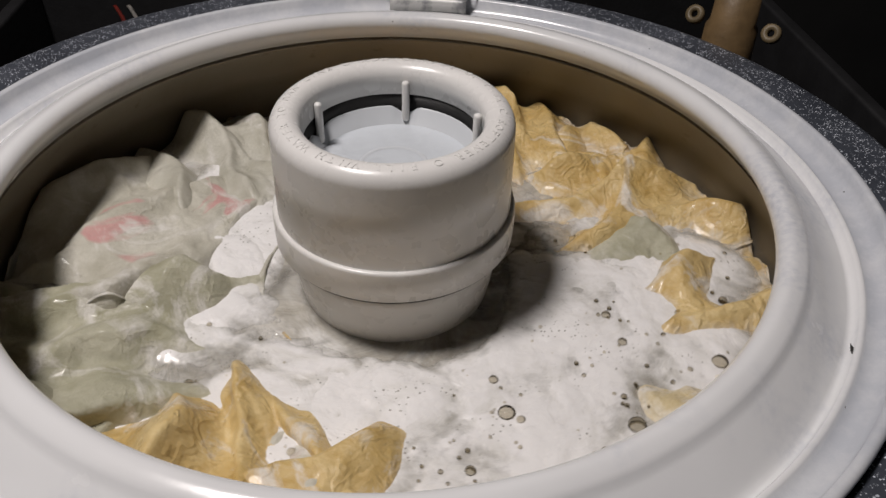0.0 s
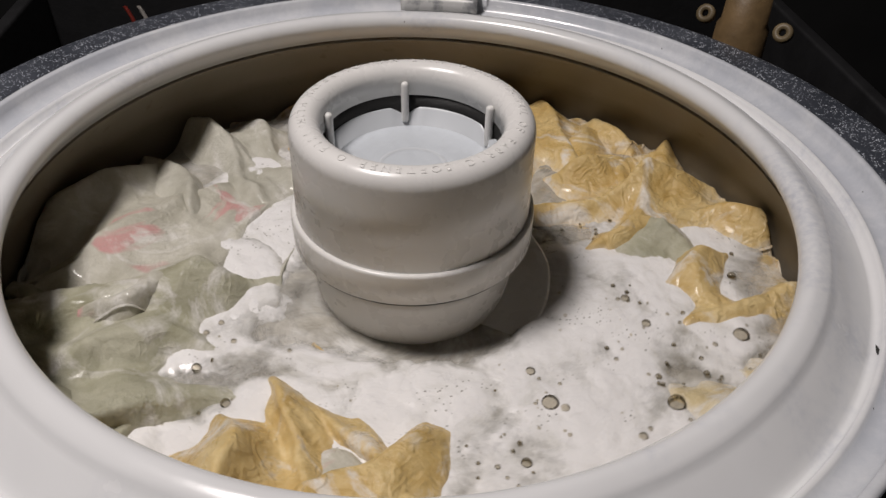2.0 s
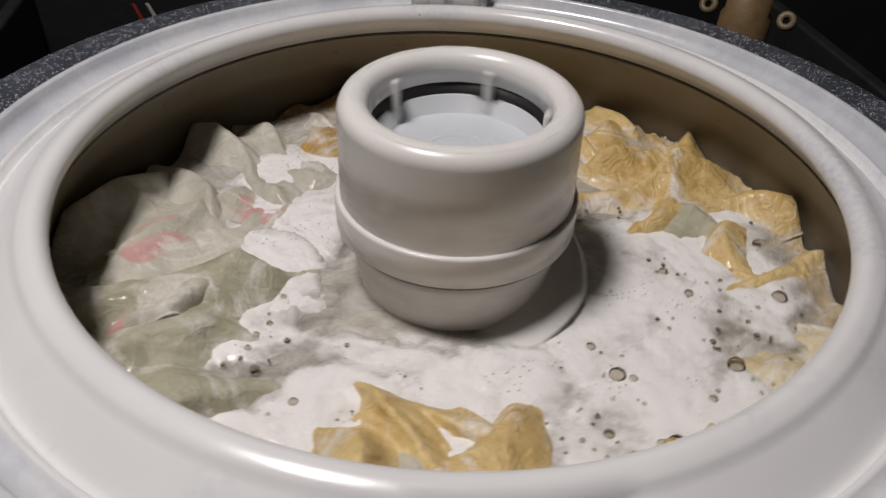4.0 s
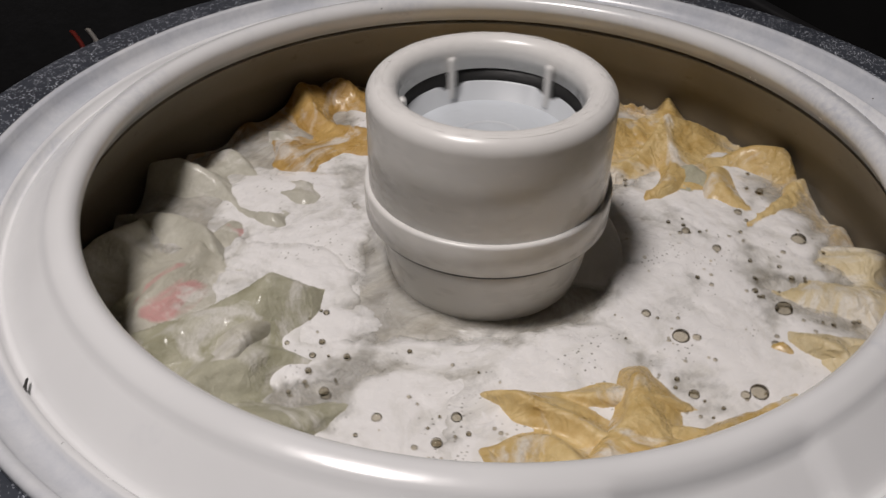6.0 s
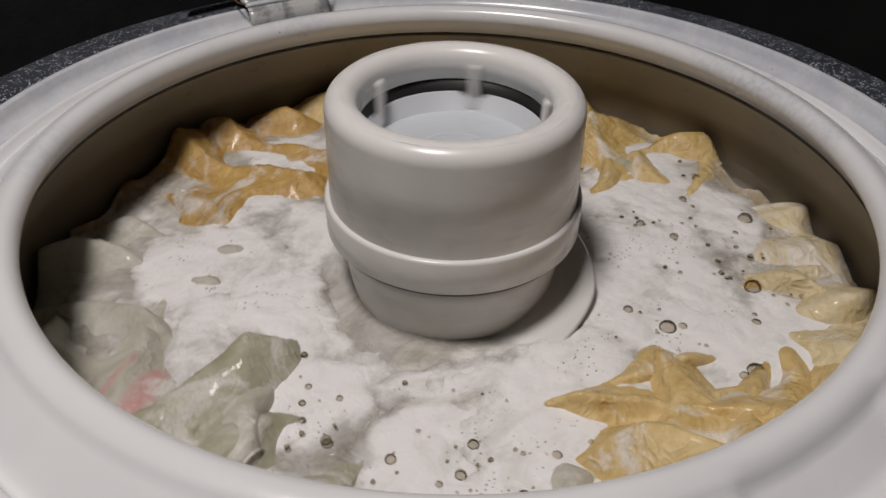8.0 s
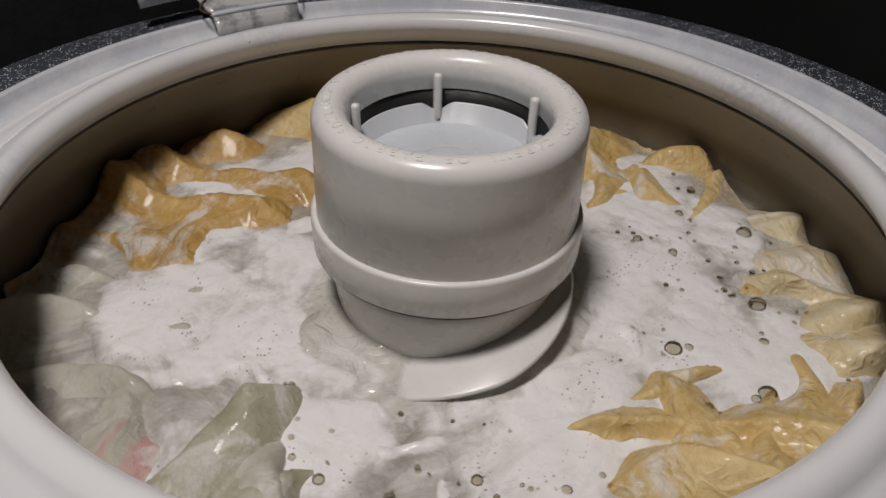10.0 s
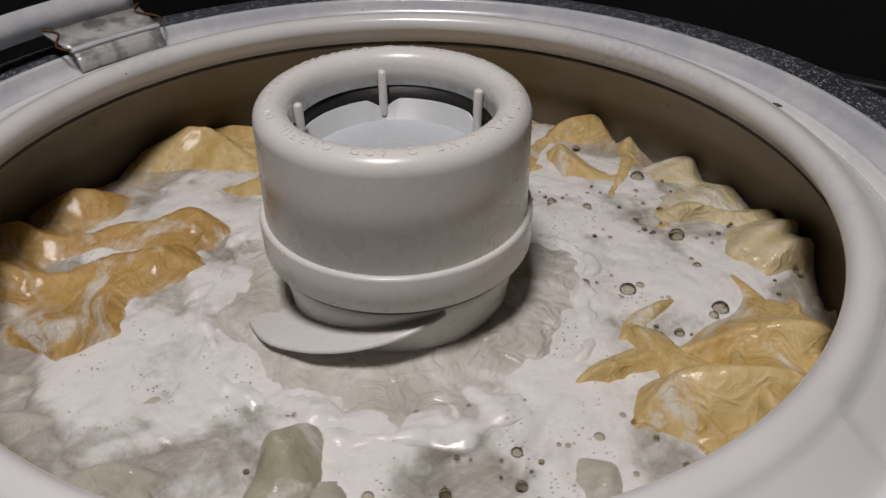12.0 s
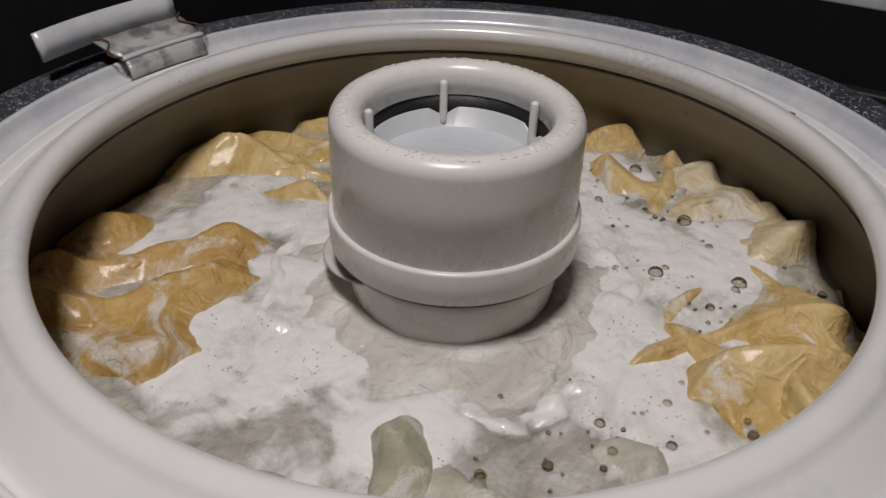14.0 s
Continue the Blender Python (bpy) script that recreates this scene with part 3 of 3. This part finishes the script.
def build_foam(name, label, seed, az, half, r0, r1, cover):
    f = thing(name, label, "foam", "foam rafts")
    nu, nv, verts = 240, 130, []
    for i in range(nu + 1):
        for j in range(nv + 1):
            a = az + half * (2 * i / nu - 1)
            r = r0 + (r1 - r0) * j / nv
            p = polar(r, a, 0)
            wx = 0.035 * noise.noise((p.x * 12, p.y * 12, seed)) + 0.010 * noise.noise((p.x * 42, p.y * 42, seed + 4))
            wy = 0.035 * noise.noise((p.x * 12, p.y * 12, seed + 5)) + 0.010 * noise.noise((p.x * 42, p.y * 42, seed + 6))
            n = noise.fractal(((p.x + wx) * 13, (p.y + wy) * 13, seed + 1), 0.9, 2.1, 6)
            e = min(1.0, (1 - abs(2 * i / nu - 1)) / 0.22) * min(1.0, j / nv / 0.12 + 0.3) * min(1.0, (1 - j / nv) / 0.2)
            h = 1.25 * n + cover - (1 - e) * 1.3
            z = LEVEL + 0.0014 + (0.0040 * math.tanh(h * 0.9) if h > 0 else 0.0050 * math.tanh(h * 0.8)) + 0.0006 * noise.noise((p.x * 80, p.y * 80, seed))
            verts.append((p.x, p.y, z))
    m = nv + 1
    me = bpy.data.meshes.new("raft")
    me.from_pydata(verts, [], [(i * m + j, i * m + j + 1, (i + 1) * m + j + 1, (i + 1) * m + j) for i in range(nu) for j in range(nv)])
    for p in me.polygons:
        p.use_smooth = True
    me.materials.append(FOAM)
    new("raft", me).parent = f
    return f


def bubble(radius):
    b = bmesh.new()
    bmesh.ops.create_uvsphere(b, u_segments=20, v_segments=12, radius=radius)
    for v in b.verts:
        v.co.z = v.co.z * 0.90 if v.co.z > 0 else v.co.z * 0.25
    return b


def build_bubbles():
    """Bubbles in loose clusters on the foam, a few large ones among them."""
    rnd = random.Random(5)
    made, first = [], {}
    spots = []
    for az, r in ((-72, 0.180), (-64, 0.205), (-55, 0.19), (-40, 0.20), (-30, 0.17), (-95, 0.185), (-82, 0.225), (-48, 0.235), (-15, 0.15),
                  (-112, 0.16), (-128, 0.17), (5, 0.20), (-60, 0.15), (-165, 0.14), (-20, 0.225), (20, 0.17)):
        for _ in range(rnd.randint(6, 13)):
            spots.append((az + rnd.gauss(0, 7.5), r + rnd.gauss(0, 0.016), rnd.choice((0.0010, 0.0010, 0.0013, 0.0013, 0.0016, 0.0016, 0.0021, 0.0032))))
        if rnd.random() < 0.35:
            spots.append((az + rnd.gauss(0, 2), r + rnd.gauss(0, 0.005), 0.0056))
    for _ in range(80):
        spots.append((rnd.uniform(-175, 30), rnd.uniform(0.10, 0.25), rnd.choice((0.0009, 0.0012, 0.0016))))
    for az, r, size in spots:
        r = min(max(r, 0.095), 0.262)
        m = Matrix.Translation(polar(r, az, LEVEL + 0.0026))
        if size not in first:
            words = "large clear soap bubble floating on the foam" if size > 0.005 else "clear soap bubble floating on the foam"
            ob = tagged(part("soap_bubble", bubble(size), BUBBLE, None), words, "bubble", "soap bubbles")
            ob.matrix_basis = m
            first[size] = ob
        else:
            ob = copy_thing(first[size], m)
        made.append((ob, r, az, m.translation.z))
    return made


build_room()
build_cabinet()
build_tub()
build_ring()
build_basket()
build_clip()
build_bracket()
build_lid()
build_wires()
agitator = build_agitator()
water = build_water()
swell = build_swell()
RAFTS = [build_foam("foam_raft", "white soap foam raft with small bubble holes", 11, -58, 84, 0.080, 0.268, 0.38),
         build_foam("foam_raft", "streaky white soap foam drifting on grey water", 23, -150, 64, 0.080, 0.25, 0.20),
         build_foam("foam_raft", "thin white soap foam behind the agitator", 37, 50, 72, 0.082, 0.262, 0.0),
         build_foam("foam_raft", "patchy white soap foam beside sage towels", 51, 152, 62, 0.080, 0.235, 0.22)]
Y, S = "crumpled wet ochre yellow cotton", "wet sage green"
# each cloth with its swing in degrees, its lag, how far it has drifted round the tub by 7.5 and 14 s, and how far it has sunk
LAUNDRY = [
    (heap("yellow_sheet", Y + " sheet half under foam", YELLOW, -121, 0.218, 0.27, 0.22, 25, 2, 0.003, 0.0270, 2), 3, 0.4, 34, 40, -0.003),
    (heap("yellow_rag", Y + " rag gathered beside the ring", YELLOW, -98, 0.236, 0.25, 0.19, 80, 3, 0.002, 0.0250, 1), 3, 0.4, 22, 16, -0.006),
    (heap("cream_cloth", "wet cream cotton cloth lying under thin suds", CREAM, -74, 0.240, 0.19, 0.15, 10, 5, -0.006, 0.0220, 0), 3, 0.4, 24, 32, 0.0),
    (heap("ochre_shirt", "bunched wet pale ochre shirt near the basket wall", CREAM, -34, 0.245, 0.22, 0.16, 50, 7, -0.009, 0.0235, 0), 4, 2.0, 6, 0, 0.0),
    (heap("yellow_shirt", Y + " shirt bunched at the basket wall", YELLOW, -3, 0.240, 0.24, 0.18, 85, 11, -0.008, 0.0210, 0), 4, 2.0, 6, -14, 0.0),
    (heap("yellow_cloth", Y + " cloth in deep folds by the wall", YELLOW, 30, 0.222, 0.28, 0.23, 120, 13, -0.001, 0.0240, 1), 3, 1.2, -10, -20, 0.0),
    (heap("yellow_pillowcase", Y + " pillowcase drifting along the wall", YELLOW, 62, 0.225, 0.26, 0.20, 150, 17, -0.005, 0.0245, 0), 3, 1.2, 6, 8, 0.0),
    (heap("amber_cloth", "dark amber wet cotton cloth with narrow folds", AMBER, 94, 0.212, 0.28, 0.24, 20, 19, -0.002, 0.0260, 1), 3, 3.0, 8, 28, 0.0),
    (heap("sage_towel", S + " towel twisted in thick folds", GREEN, -158, 0.212, 0.25, 0.22, 70, 23, -0.002, 0.0310, 2), 4, 0.9, -8, 8, -0.007),
    (heap("sage_washcloth", S + " washcloth sunk beside the yellow sheet", GREEN, -140, 0.245, 0.17, 0.15, 20, 29, -0.002, 0.0250, 0), 4, 0.9, -8, 4, -0.012),
    (heap("pink_print_towel", "wet off-white towel with pink printed patches", PINK, 166, 0.212, 0.26, 0.22, 110, 31, -0.003, 0.0310, 1), 4, 1.5, 6, 22, -0.012),
    (heap("pink_print_cloth", "thin white cloth with a faded pink print", PINK, -110, 0.185, 0.17, 0.14, 140, 43, -0.010, 0.0186, 0), 4, 1.5, -6, -18, 0.0),
    (heap("grey_towel", "wet grey-white towel gathered in narrow pleats", GREY, 134, 0.208, 0.26, 0.24, 40, 37, -0.004, 0.0260, 0), 3, 2.5, 8, 26, -0.012),
    (heap("small_sage_cloth", S + " cloth floating flat beside the agitator", GREEN, 8, 0.170, 0.19, 0.16, 30, 41, -0.010, 0.0161, 0), 5, 0.8, -8, -18, -0.008),
]
BUBBLES = build_bubbles()

# ---- what moves ----
# the cap's turn as seen from the camera's side: seconds, degrees
SPIN = [(0.0, 10), (0.1, 9), (0.2, -42), (0.3, -108), (0.4, -155), (0.5, -171), (0.6, -165), (0.7, -163), (0.8, -155), (0.9, -139), (1.0, -131),
        (1.1, -149), (1.2, -212), (1.3, -275), (1.4, -311), (1.5, -317), (1.6, -308), (1.7, -306), (1.8, -304), (1.9, -293), (2.0, -293),
        (2.1, -333), (2.2, -397), (2.3, -452), (2.4, -476), (2.5, -476), (2.6, -473), (2.7, -468), (2.8, -456), (2.9, -443), (3.0, -451),
        (3.1, -511), (3.2, -579), (3.3, -622), (3.4, -631), (3.5, -627), (3.6, -625), (3.7, -615), (3.8, -601), (3.9, -597), (4.0, -628),
        (4.1, -694), (4.2, -755), (4.3, -779), (4.45, -783), (4.8, -755), (4.9, -770), (5.0, -830), (5.1, -890), (5.2, -930), (5.3, -940), (5.45, -938),
        (5.75, -915), (5.85, -935), (5.95, -1000), (6.05, -1060), (6.15, -1095), (6.3, -1100), (6.4, -1098), (6.5, -1094), (6.6, -1081), (6.7, -1069),
        (6.8, -1071), (6.9, -1125), (7.0, -1191), (7.1, -1240), (7.2, -1255), (7.3, -1250), (7.4, -1246), (7.5, -1231), (7.6, -1210), (7.7, -1206),
        (7.8, -1228), (7.9, -1290), (8.0, -1355), (8.1, -1389), (8.2, -1392), (8.35, -1390), (8.6, -1365), (8.7, -1375), (8.8, -1430), (8.9, -1490),
        (9.0, -1530), (9.1, -1545), (9.3, -1542), (9.55, -1515), (9.65, -1525), (9.75, -1570), (9.85, -1620), (9.95, -1655), (10.1, -1668), (10.3, -1658),
        (10.4, -1639), (10.5, -1613), (10.6, -1613), (10.7, -1658), (10.8, -1717), (10.9, -1774), (11.0, -1800), (11.1, -1800), (11.2, -1799),
        (11.3, -1796), (11.4, -1776), (11.5, -1763), (11.6, -1774), (11.7, -1835), (11.8, -1886), (11.9, -1938), (12.0, -1950), (12.1, -1948),
        (12.2, -1946), (12.3, -1939), (12.4, -1918), (12.5, -1917), (12.6, -1950), (12.7, -2014), (12.8, -2067), (12.9, -2102), (13.0, -2101),
        (13.1, -2098), (13.2, -2093), (13.3, -2076), (13.4, -2062), (13.5, -2066), (13.6, -2106), (13.7, -2171), (13.8, -2221), (13.9, -2241), (14.0, -2242)]


def camera_side(t):
    """The azimuth at which the camera stands."""
    ts = [r[0] for r in PATH]
    return np.interp(t, ts, [math.degrees(math.atan2(r[2], r[1])) for r in PATH])


def sway(t, lag):
    """How far the stirred water has swung at t, -1 to 1."""
    return math.sin(2 * math.pi * (t - 0.1) / 1.91 - lag)


def drift(t, middle, late):
    """A slow glide round the tub: 0 at the start, middle at 7.5 s, late at 14 s."""
    return np.interp(t, (0.0, 3.0, 7.5, 11.0, 14.0), (0.0, 0.3 * middle, middle, 0.5 * (middle + late), late))


def surge(t):
    """How high the churned mound stands, 0 to 1: it rises with each stroke and sinks again."""
    k = ((t - 0.20) % 0.955) / 0.955
    return (0.55 if t < 9 else 1.0) * math.sin(math.pi * min(k / 0.75, 1.0)) ** 1.3


def motions():
    walk(agitator, [(t, pose(*AXIS, 0, 0, 0, camera_side(t) + 252 - 47 - deg)) for t, deg in SPIN])
    times = [0.2 * k for k in range(71)]
    for ob, swing, lag, middle, late, sunk in LAUNDRY:
        walk(ob, [(t, pose(0, 0, 0.003 * math.sin(2 * math.pi * t / 0.955 + lag) + drift(t, 0.5 * sunk, sunk), 0, 0, swing * sway(t, 0.5 * lag) + drift(t, middle, late))) for t in times])
    for k, ob in enumerate(RAFTS):
        walk(ob, [(t, pose(0, 0, 0.0010 * math.sin(2 * math.pi * t / 0.955 + k) - (np.interp(t, (8, 11), (0, 0.005)) if k == 1 else 0), 0, 0, 7 * sway(t, 0.4) + 6 * math.sin(t * 0.45 + k))) for t in times])
    walk(water, [(t, pose(0, 0, 0, 0, 0, 14 * sway(t, 0.2) + 8 * math.sin(t * 0.4))) for t in times])
    walk(swell, [(0.1 * k, pose(0, 0, -0.020 * (1 - surge(0.1 * k)), 0, 0, 50 * 0.1 * k)) for k in range(141)])
    for ob, r, az, z in BUBBLES:
        walk(ob, [(t, Matrix.Translation(polar(r, az + 7 * sway(t, 0.4) + 6 * math.sin(t * 0.45), z + 0.0010 * math.sin(2 * math.pi * t / 0.955)))) for t in times])


motions()
